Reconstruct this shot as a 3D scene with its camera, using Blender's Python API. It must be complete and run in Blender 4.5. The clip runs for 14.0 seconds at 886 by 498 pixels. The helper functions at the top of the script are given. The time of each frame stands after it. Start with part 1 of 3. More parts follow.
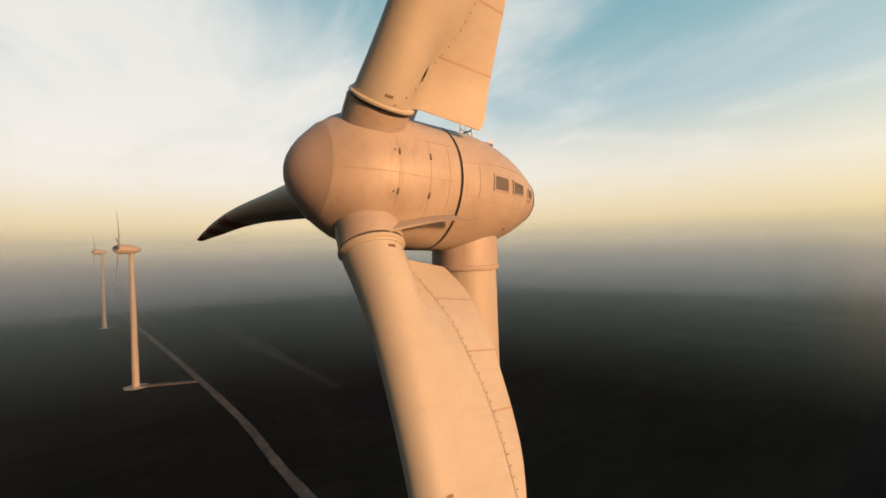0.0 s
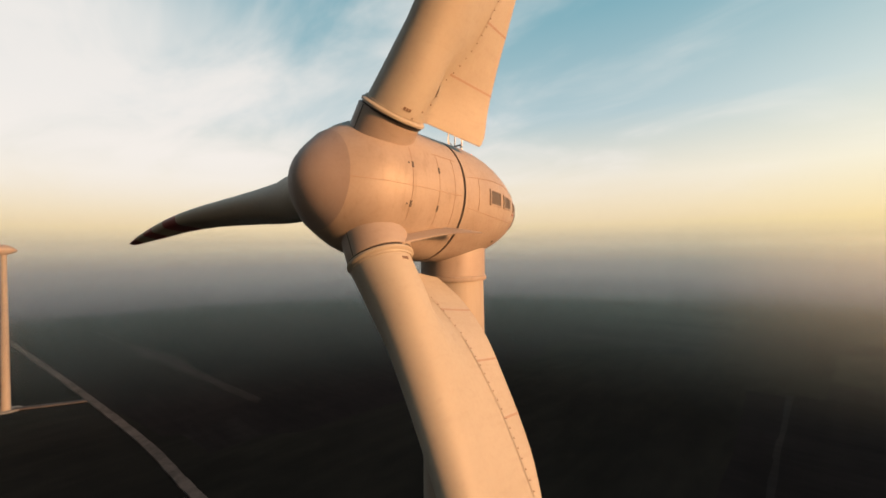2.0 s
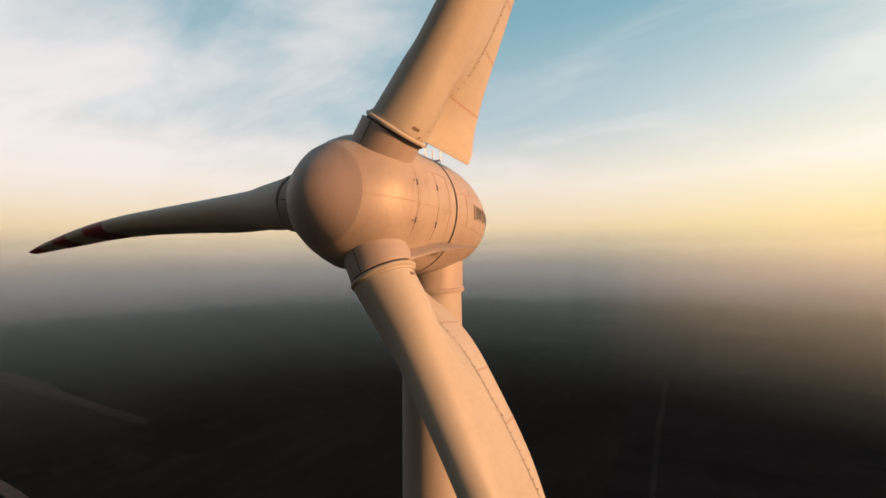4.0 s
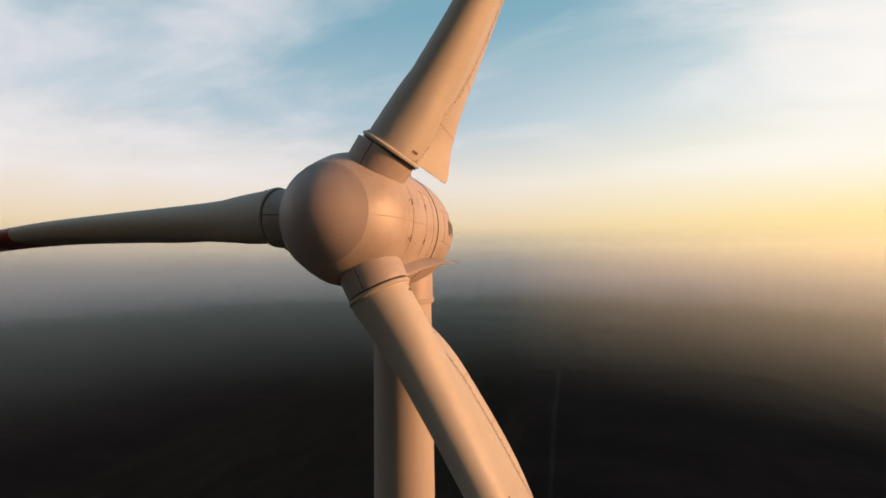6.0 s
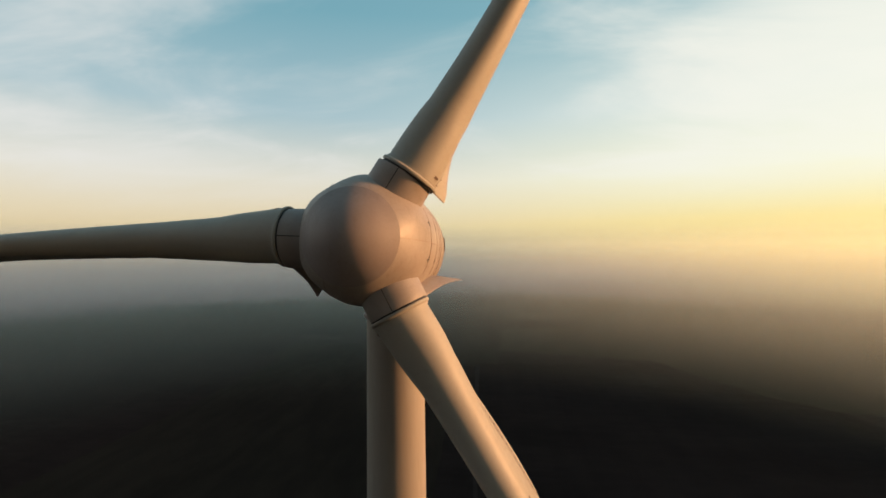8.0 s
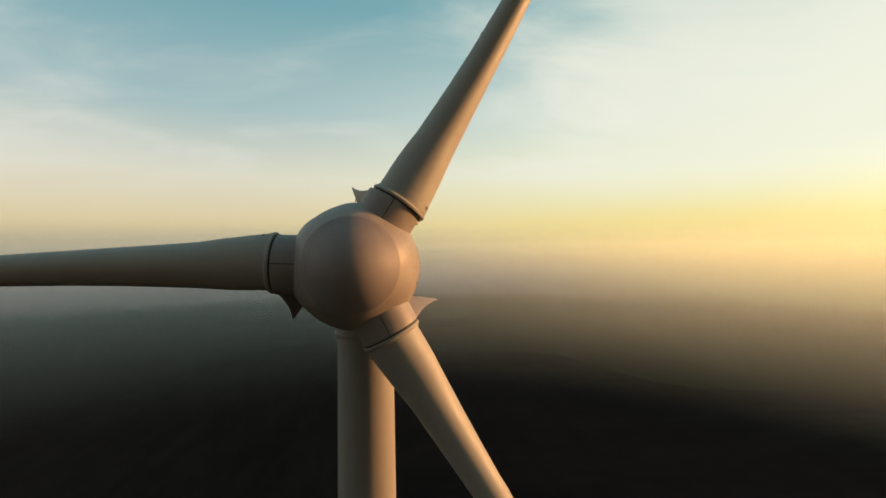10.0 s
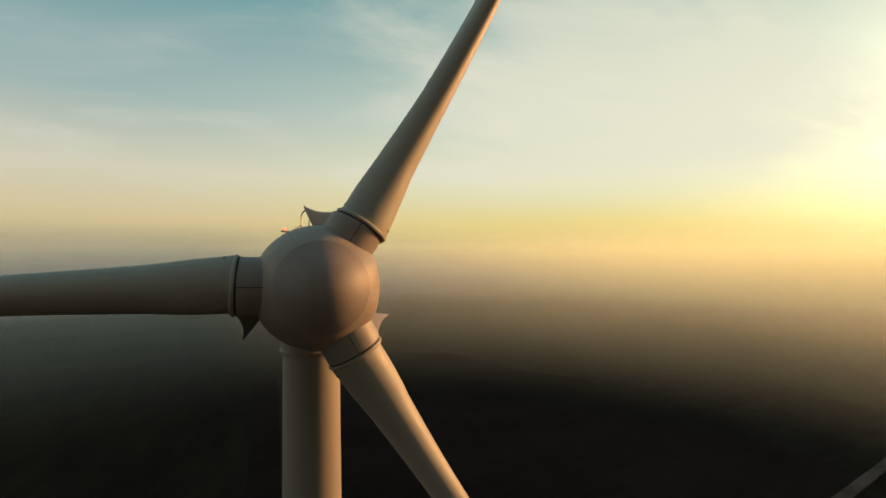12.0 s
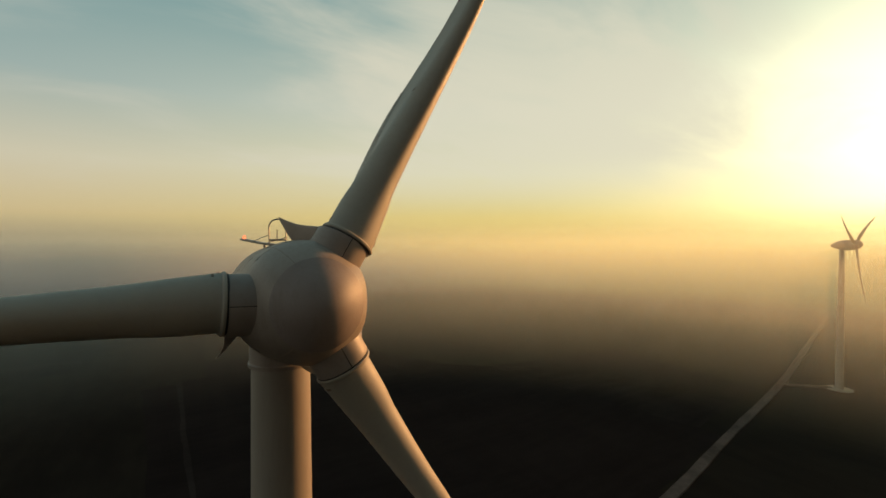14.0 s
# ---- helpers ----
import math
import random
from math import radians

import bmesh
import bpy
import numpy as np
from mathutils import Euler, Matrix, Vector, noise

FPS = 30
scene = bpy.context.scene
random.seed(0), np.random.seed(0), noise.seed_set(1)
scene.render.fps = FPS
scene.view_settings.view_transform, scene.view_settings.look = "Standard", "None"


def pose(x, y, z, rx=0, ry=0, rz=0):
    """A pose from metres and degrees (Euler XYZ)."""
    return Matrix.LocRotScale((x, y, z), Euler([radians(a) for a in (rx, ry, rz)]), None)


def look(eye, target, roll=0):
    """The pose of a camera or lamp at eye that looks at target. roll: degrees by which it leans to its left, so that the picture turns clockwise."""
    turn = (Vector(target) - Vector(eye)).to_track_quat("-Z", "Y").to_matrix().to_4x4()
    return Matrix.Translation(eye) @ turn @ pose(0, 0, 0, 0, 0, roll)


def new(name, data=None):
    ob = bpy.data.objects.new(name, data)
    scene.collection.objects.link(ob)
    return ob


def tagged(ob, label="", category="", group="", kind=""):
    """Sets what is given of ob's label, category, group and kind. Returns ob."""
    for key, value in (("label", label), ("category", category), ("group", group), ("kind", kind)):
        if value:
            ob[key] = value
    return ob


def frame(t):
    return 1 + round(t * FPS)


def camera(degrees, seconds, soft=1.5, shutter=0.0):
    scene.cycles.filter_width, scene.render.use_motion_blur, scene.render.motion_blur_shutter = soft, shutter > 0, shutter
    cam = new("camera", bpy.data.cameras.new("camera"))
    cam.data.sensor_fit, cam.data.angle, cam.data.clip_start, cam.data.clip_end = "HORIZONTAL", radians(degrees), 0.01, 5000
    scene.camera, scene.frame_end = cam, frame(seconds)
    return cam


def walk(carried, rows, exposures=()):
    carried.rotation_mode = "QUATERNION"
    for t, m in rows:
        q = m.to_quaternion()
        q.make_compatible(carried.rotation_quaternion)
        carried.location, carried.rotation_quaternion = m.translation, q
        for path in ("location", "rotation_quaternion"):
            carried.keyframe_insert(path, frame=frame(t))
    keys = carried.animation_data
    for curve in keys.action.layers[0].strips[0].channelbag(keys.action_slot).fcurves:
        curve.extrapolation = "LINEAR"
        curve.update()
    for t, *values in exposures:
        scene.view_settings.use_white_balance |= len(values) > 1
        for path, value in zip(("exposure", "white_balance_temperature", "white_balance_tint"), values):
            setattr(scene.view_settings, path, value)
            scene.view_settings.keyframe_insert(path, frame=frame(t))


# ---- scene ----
cam = camera(91.406, 14.0, 1.65)
PATH = [
    (0, pose(20.029, -9.978, 94.512, 89.439, 1.646, 52.517)),
    (0.5, pose(19.494, -10.712, 94.568, 89.546, 1.439, 50.084)),
    (1, pose(18.909, -11.542, 94.673, 89.670, 1.198, 47.499)),
    (1.5, pose(18.310, -12.374, 94.793, 89.782, 0.929, 44.963)),
    (2, pose(17.641, -13.230, 94.921, 89.953, 0.749, 42.354)),
    (2.5, pose(16.907, -14.074, 95.057, 90.107, 0.650, 39.536)),
    (3, pose(16.114, -14.861, 95.220, 90.179, 0.634, 36.584)),
    (5.5, pose(12.059, -18.607, 96.249, 89.958, 0.650, 20.625)),
    (6, pose(11.128, -19.333, 96.496, 89.918, 0.593, 17.504)),
    (6.5, pose(10.077, -20.042, 96.753, 89.858, 0.514, 14.509)),
    (7, pose(8.850, -20.577, 97.036, 89.768, 0.461, 11.733)),
    (9.5, pose(3.167, -22.761, 98.767, 89.406, 0.492, -2.653)),
    (10, pose(2.222, -23.086, 99.099, 89.431, 0.442, -6.019)),
    (10.5, pose(1.274, -23.367, 99.400, 89.482, 0.373, -9.625)),
    (11, pose(0.359, -23.692, 99.707, 89.558, 0.271, -13.399)),
    (11.5, pose(-0.647, -24.066, 99.963, 89.575, 0.191, -17.047)),
    (12, pose(-1.784, -24.179, 100.237, 89.530, 0.150, -20.250)),
    (12.5, pose(-2.714, -24.244, 100.552, 89.409, 0.135, -23.421)),
    (13, pose(-3.840, -23.935, 100.808, 89.220, 0.108, -26.156)),
    (13.5, pose(-4.919, -23.691, 101.101, 88.982, 0.056, -28.937)),
    (14, pose(-6.029, -23.598, 101.401, 88.710, -0.026, -31.796)),
]
walk(cam, PATH, [(0, 0.44, 6400, 9), (3, 0.45, 6380, 13), (5.5, 0.4, 6200, 17), (6.5, 0.37, 6080, 13), (9.5, 0.25, 6220, 3), (12, 0.05, 6650, 0), (14, -0.12, 6900, 2)])

# ---------------------------------------------------------------- world, sun
SUN = Vector((1.0, 0.16, 0.17)).normalized()
GLOW = Vector((1.0, 0.13, 0.12)).normalized()


def link(nt, a, b):
    nt.links.new(a, b)


def math_node(nt, op, a, b=None, c=None, clamp=False):
    n = nt.nodes.new("ShaderNodeMath")
    n.operation, n.use_clamp = op, clamp
    for k, v in enumerate((a, b, c)):
        if v is None:
            continue
        if isinstance(v, (int, float)):
            n.inputs[k].default_value = v
        else:
            link(nt, v, n.inputs[k])
    return n.outputs[0]


def dot_node(nt, a, vec):
    n = nt.nodes.new("ShaderNodeVectorMath")
    n.operation = "DOT_PRODUCT"
    link(nt, a, n.inputs[0])
    n.inputs[1].default_value = vec
    return n.outputs["Value"]


def ramp_node(nt, fac, stops):
    n = nt.nodes.new("ShaderNodeValToRGB")
    els = n.color_ramp.elements
    while len(els) < len(stops):
        els.new(0.5)
    for e, (p, c) in zip(els, stops):
        e.position = p
        e.color = (*c, 1) if len(c) == 3 else c
    link(nt, fac, n.inputs[0])
    return n.outputs[0]


def smooth_node(nt, v, a, b, lo=0.0, hi=1.0):
    n = nt.nodes.new("ShaderNodeMapRange")
    n.interpolation_type = "SMOOTHSTEP"
    link(nt, v, n.inputs["Value"])
    for k, val in (("From Min", a), ("From Max", b), ("To Min", lo), ("To Max", hi)):
        n.inputs[k].default_value = val
    return n.outputs[0]


def mix_node(nt, fac, a, b, blend="MIX"):
    n = nt.nodes.new("ShaderNodeMix")
    n.data_type, n.blend_type = "RGBA", blend
    for k, v in ((0, fac), (6, a), (7, b)):
        if isinstance(v, (int, float)):
            n.inputs[k].default_value = v
        elif isinstance(v, tuple):
            n.inputs[k].default_value = (*v, 1)
        else:
            link(nt, v, n.inputs[k])
    return n.outputs[2]


def noise_node(nt, vec, scale, detail=4.0, rough=0.55, stretch=(1, 1, 1), turn=(0, 0, 0), distort=0.0):
    m = nt.nodes.new("ShaderNodeMapping")
    m.inputs["Scale"].default_value = stretch
    m.inputs["Rotation"].default_value = turn
    link(nt, vec, m.inputs[0])
    n = nt.nodes.new("ShaderNodeTexNoise")
    n.inputs["Scale"].default_value, n.inputs["Detail"].default_value = scale, detail
    n.inputs["Roughness"].default_value, n.inputs["Distortion"].default_value = rough, distort
    link(nt, m.outputs[0], n.inputs["Vector"])
    return n.outputs["Fac"]


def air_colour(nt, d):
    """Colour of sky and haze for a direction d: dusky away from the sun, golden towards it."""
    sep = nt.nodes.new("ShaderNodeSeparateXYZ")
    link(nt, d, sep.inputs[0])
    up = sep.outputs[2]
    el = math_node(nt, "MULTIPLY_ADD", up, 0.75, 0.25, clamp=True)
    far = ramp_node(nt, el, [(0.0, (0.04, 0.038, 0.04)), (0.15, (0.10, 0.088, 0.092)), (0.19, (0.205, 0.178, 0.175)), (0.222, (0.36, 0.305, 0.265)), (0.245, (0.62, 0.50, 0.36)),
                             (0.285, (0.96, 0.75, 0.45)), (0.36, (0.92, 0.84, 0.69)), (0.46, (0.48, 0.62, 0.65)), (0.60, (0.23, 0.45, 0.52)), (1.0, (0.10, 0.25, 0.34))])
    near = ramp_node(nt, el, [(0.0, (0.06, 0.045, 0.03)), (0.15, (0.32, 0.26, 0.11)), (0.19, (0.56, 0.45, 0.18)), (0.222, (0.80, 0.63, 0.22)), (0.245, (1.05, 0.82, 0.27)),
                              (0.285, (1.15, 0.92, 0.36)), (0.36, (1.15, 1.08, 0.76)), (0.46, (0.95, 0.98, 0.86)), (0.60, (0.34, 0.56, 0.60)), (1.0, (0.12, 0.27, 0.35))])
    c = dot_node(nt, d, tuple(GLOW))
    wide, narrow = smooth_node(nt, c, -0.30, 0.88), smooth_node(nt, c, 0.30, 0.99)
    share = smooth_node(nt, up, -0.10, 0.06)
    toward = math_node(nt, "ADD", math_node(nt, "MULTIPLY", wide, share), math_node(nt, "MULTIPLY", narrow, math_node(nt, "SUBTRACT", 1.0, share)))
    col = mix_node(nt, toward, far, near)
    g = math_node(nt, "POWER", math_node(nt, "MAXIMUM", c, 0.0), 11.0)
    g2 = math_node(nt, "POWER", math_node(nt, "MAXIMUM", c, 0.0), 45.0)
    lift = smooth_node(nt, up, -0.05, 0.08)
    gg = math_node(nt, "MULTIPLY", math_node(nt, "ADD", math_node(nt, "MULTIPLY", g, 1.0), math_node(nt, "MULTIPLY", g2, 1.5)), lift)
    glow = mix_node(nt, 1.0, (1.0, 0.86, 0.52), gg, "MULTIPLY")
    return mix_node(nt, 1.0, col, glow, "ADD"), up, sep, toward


SKY_STRENGTH = 0.75


def make_world():
    w = bpy.data.worlds.new("evening_sky")
    scene.world = w
    w.use_nodes = True
    nt = w.node_tree
    bg = nt.nodes["Background"]
    co = nt.nodes.new("ShaderNodeTexCoord").outputs["Generated"]
    nrm = nt.nodes.new("ShaderNodeVectorMath")
    nrm.operation = "NORMALIZE"
    link(nt, co, nrm.inputs[0])
    d = nrm.outputs[0]
    sky = nt.nodes.new("ShaderNodeTexSky")
    sky.sky_type, sky.sun_disc = "NISHITA", False
    sky.sun_elevation, sky.sun_rotation = radians(9.6), radians(84)
    sky.dust_density, sky.air_density = 1.0, 1.0
    skyc = mix_node(nt, 1.0, sky.outputs[0], (0.024, 0.021, 0.0195), "MULTIPLY")
    veil, up, sep, toward = air_colour(nt, d)
    # thin cloud on a high plane, and two broad banks of it
    pl = nt.nodes.new("ShaderNodeCombineXYZ")
    inv = math_node(nt, "DIVIDE", 1.0, math_node(nt, "MAXIMUM", math_node(nt, "ADD", up, 0.22), 0.05))
    link(nt, math_node(nt, "MULTIPLY", sep.outputs[0], inv), pl.inputs[0])
    link(nt, math_node(nt, "MULTIPLY", sep.outputs[1], inv), pl.inputs[1])
    n1 = noise_node(nt, pl.outputs[0], 0.42, 3, 0.45, (0.7, 1.15, 1), (0, 0, radians(24)), 0.3)
    n2 = noise_node(nt, pl.outputs[0], 1.6, 5, 0.55, (0.7, 1.4, 1), (0, 0, radians(60)), 0.5)
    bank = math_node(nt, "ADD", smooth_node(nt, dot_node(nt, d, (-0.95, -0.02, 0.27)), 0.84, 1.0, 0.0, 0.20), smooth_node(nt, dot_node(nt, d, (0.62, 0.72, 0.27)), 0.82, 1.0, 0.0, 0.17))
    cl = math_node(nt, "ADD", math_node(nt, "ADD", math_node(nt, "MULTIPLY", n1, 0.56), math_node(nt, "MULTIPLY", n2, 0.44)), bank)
    cl = smooth_node(nt, cl, 0.45, 0.70)
    cl = math_node(nt, "MULTIPLY", math_node(nt, "MULTIPLY", cl, smooth_node(nt, up, 0.05, 0.20)), 0.85)
    cloudc = mix_node(nt, toward, (1.0, 0.93, 0.86), (1.15, 1.08, 0.92))
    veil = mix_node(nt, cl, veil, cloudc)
    # the veil gives way to a dimmed sky on the unseen side, darkening shaded faces
    thin = smooth_node(nt, sep.outputs[1], -0.55, -0.10, 0.06, 0.92)
    link(nt, mix_node(nt, thin, skyc, veil), bg.inputs[0])
    bg.inputs[1].default_value = SKY_STRENGTH


make_world()
lamp = bpy.data.lights.new("sun", "SUN")
lamp.energy, lamp.angle, lamp.color = 4.9, radians(6), (1.0, 0.455, 0.175)
new("sun", lamp).matrix_world = look((0, 0, 0), -SUN)

# ---------------------------------------------------------------- materials


def material(name):
    m = bpy.data.materials.new(name)
    m.use_nodes = True
    nt = m.node_tree
    return m, nt, nt.nodes["Principled BSDF"]


def paint(name, col, rough=0.42, dirt=0.25, scale=0.8, metal=0.0, bump=0.02, streak=(1, 1, 1)):
    """Weathered paint on laminate or steel: soft clouds, fine specks and a faint relief."""
    m, nt, p = material(name)
    co = nt.nodes.new("ShaderNodeTexCoord").outputs["Object"]
    a = noise_node(nt, co, scale, 5, 0.6, streak)
    b = noise_node(nt, co, scale * 14, 4, 0.6, streak)
    f = math_node(nt, "ADD", math_node(nt, "MULTIPLY", smooth_node(nt, a, 0.35, 0.75), 0.7), math_node(nt, "MULTIPLY", smooth_node(nt, b, 0.45, 0.8), 0.3))
    f = math_node(nt, "MULTIPLY", f, dirt)
    run = noise_node(nt, co, 2.6, 3, 0.6, (1.0, 1.0, 0.12))
    f = math_node(nt, "ADD", f, math_node(nt, "MULTIPLY", smooth_node(nt, run, 0.52, 0.78), dirt * 0.55), clamp=True)
    dark = tuple(c * k for c, k in zip(col, (0.62, 0.58, 0.54)))
    link(nt, mix_node(nt, f, col, dark), p.inputs["Base Color"])
    link(nt, smooth_node(nt, b, 0.2, 0.8, rough - 0.08, rough + 0.12), p.inputs["Roughness"])
    p.inputs["Metallic"].default_value = metal
    bp = nt.nodes.new("ShaderNodeBump")
    bp.inputs["Strength"].default_value, bp.inputs["Distance"].default_value = bump * 5, 0.02
    link(nt, b, bp.inputs["Height"])
    link(nt, bp.outputs[0], p.inputs["Normal"])
    return m


HULL = paint("nacelle_paint", (0.35, 0.292, 0.25), 0.46, 0.6, 0.5)
CAP = paint("nose_paint", (0.305, 0.252, 0.235), 0.55, 0.45, 0.6)
COLLAR = paint("collar_paint", (0.33, 0.277, 0.245), 0.5, 0.4, 0.7)
BLADE = paint("blade_paint", (0.385, 0.35, 0.295), 0.54, 0.25, 0.35)
PANEL = paint("blade_panel_paint", (0.395, 0.355, 0.30), 0.56, 0.3, 0.5)
RED = paint("red_paint", (0.20, 0.025, 0.03), 0.4, 0.3, 0.7)
TOWERP = paint("tower_paint", (0.345, 0.305, 0.262), 0.55, 0.3, 0.3, streak=(1, 1, 0.15))
SEAM = paint("seam_sealant", (0.34, 0.25, 0.20), 0.6, 0.3, 2.0)
DARK = paint("dark_rubber", (0.025, 0.022, 0.022), 0.6, 0.3, 2.0)
STEEL = paint("galvanised_steel", (0.30, 0.29, 0.28), 0.4, 0.4, 3.0, 0.6)
GRILLE = paint("vent_grille", (0.10, 0.085, 0.075), 0.55, 0.4, 3.0)
BOLT = paint("bolt_steel", (0.16, 0.10, 0.07), 0.5, 0.4, 6.0)


def lamp_glass():
    m, nt, p = material("red_beacon")
    p.inputs["Base Color"].default_value = (0.7, 0.04, 0.02, 1)
    p.inputs["Roughness"].default_value = 0.15
    p.inputs["Emission Color"].default_value = (1.0, 0.18, 0.08, 1)
    p.inputs["Emission Strength"].default_value = 2.5
    return m


BEACON = lamp_glass()


def soil(name, a, b, scale=0.02, stretch=(1, 1, 1), turn=0.0, rows=0.0):
    m, nt, p = material(name)
    co = nt.nodes.new("ShaderNodeNewGeometry").outputs["Position"]
    n1 = noise_node(nt, co, scale, 6, 0.6, stretch, (0, 0, turn))
    n2 = noise_node(nt, co, scale * 9, 3, 0.55, stretch, (0, 0, turn))
    n3 = noise_node(nt, co, 0.12, 2, 0.5, (1, 0.08, 1), (0, 0, turn))
    f = math_node(nt, "ADD", math_node(nt, "MULTIPLY", n1, 0.55), math_node(nt, "ADD", math_node(nt, "MULTIPLY", n2, 0.28), math_node(nt, "MULTIPLY", n3, 0.17)))
    link(nt, mix_node(nt, smooth_node(nt, f, 0.36, 0.64), a, b), p.inputs["Base Color"])
    p.inputs["Roughness"].default_value = 0.95
    p.inputs["Specular IOR Level"].default_value = 0.05
    return m


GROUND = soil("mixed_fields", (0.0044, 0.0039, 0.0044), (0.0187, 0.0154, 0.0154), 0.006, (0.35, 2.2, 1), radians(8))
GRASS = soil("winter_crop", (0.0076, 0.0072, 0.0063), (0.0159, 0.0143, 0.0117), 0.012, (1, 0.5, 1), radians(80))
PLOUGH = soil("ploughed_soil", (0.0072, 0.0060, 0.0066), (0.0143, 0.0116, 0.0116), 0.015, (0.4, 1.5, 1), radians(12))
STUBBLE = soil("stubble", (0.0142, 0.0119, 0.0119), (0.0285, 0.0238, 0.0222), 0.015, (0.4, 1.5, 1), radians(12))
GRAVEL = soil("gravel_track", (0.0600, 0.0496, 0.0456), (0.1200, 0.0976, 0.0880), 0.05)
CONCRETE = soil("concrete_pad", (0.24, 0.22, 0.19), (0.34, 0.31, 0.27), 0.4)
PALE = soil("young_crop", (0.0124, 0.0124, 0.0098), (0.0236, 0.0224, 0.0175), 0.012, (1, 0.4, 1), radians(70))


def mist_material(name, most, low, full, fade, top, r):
    """Thin ground mist: lit by the sky and the sun, clear near the ground and above its top, made denser sunward to
    imitate forward-scattered glow.
    """
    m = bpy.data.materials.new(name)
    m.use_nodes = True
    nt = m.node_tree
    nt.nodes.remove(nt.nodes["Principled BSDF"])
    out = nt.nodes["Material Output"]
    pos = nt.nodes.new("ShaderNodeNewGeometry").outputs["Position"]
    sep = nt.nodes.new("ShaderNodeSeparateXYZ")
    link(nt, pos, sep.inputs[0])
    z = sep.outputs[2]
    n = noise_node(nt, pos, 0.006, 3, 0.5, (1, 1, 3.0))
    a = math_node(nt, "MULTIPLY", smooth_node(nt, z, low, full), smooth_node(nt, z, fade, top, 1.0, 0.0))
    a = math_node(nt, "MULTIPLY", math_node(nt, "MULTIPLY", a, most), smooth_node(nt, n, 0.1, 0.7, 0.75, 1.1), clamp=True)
    # extra opacity on the sun side stands in for scattered sunlight
    sunward = smooth_node(nt, math_node(nt, "MULTIPLY", sep.outputs[0], 1.0 / r), 0.25, 0.98, 1.0, 1.7)
    a = math_node(nt, "MULTIPLY", a, sunward, clamp=True)
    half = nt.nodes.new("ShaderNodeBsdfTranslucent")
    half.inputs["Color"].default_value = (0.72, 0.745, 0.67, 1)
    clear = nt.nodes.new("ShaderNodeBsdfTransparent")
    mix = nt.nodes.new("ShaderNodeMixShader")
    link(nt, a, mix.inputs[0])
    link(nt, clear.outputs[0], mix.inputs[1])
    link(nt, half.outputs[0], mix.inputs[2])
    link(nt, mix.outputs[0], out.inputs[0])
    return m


# ---------------------------------------------------------------- mesh helpers


def finish(name, bm, mat, angle=35, recalc=True):
    if recalc:
        bmesh.ops.recalc_face_normals(bm, faces=bm.faces[:])
    me = bpy.data.meshes.new(name)
    bm.to_mesh(me)
    bm.free()
    me.materials.append(mat)
    for p in me.polygons:
        p.use_smooth = True
    me.set_sharp_from_angle(angle=radians(angle))
    return me


def part(name, data, mat, parent, label="", angle=35):
    """One mesh object under a thing or a part; data is a bmesh or a mesh made before."""
    me = finish(name, data, mat, angle) if isinstance(data, bmesh.types.BMesh) else data
    o = new(name, me)
    o.parent = parent
    if label:
        tagged(o, label)
    return o


def loft(sections, close_ends=True, closed=True):
    """Skin through rings of points."""
    bm = bmesh.new()
    rings = [[bm.verts.new(p) for p in s] for s in sections]
    n = len(rings[0])
    for a, b in zip(rings, rings[1:]):
        for k in range(n if closed else n - 1):
            bm.faces.new((a[k], a[(k + 1) % n], b[(k + 1) % n], b[k]))
    if close_ends and closed:
        bm.faces.new(rings[0][::-1])
        bm.faces.new(rings[-1])
    return bm


def ring(r, axis_at, seg, axis="z", off=(0, 0)):
    pts = []
    for k in range(seg):
        a = 2 * math.pi * k / seg
        s, c = r * math.sin(a), r * math.cos(a)
        if axis == "z":
            pts.append((s + off[0], c + off[1], axis_at))
        elif axis == "y":
            pts.append((s + off[0], axis_at, c + off[1]))
        else:
            pts.append((axis_at, s + off[0], c + off[1]))
    return pts


def turned(profile, seg=64, axis="z", ends=True):
    return loft([ring(max(r, 0.002), p, seg, axis) for p, r in profile], ends)


def box(sx, sy, sz, at=(0, 0, 0), bevel=0.0, m=None):
    bm = bmesh.new()
    bmesh.ops.create_cube(bm, size=1)
    bmesh.ops.transform(bm, matrix=Matrix.Translation(at) @ Matrix.Diagonal((sx, sy, sz, 1)), verts=bm.verts)
    if bevel:
        bmesh.ops.bevel(bm, geom=bm.edges[:], offset=bevel, segments=2, affect="EDGES")
    if m is not None:
        bmesh.ops.transform(bm, matrix=m, verts=bm.verts)
    return bm


def tube(points, r, seg=8):
    """A round bar along points."""
    secs = []
    pts = [Vector(p) for p in points]
    for k, p in enumerate(pts):
        d = (pts[min(k + 1, len(pts) - 1)] - pts[max(k - 1, 0)]).normalized()
        q = d.to_track_quat("Z", "Y")
        secs.append([p + q @ Vector((r * math.cos(2 * math.pi * j / seg), r * math.sin(2 * math.pi * j / seg), 0)) for j in range(seg)])
    return loft(secs)


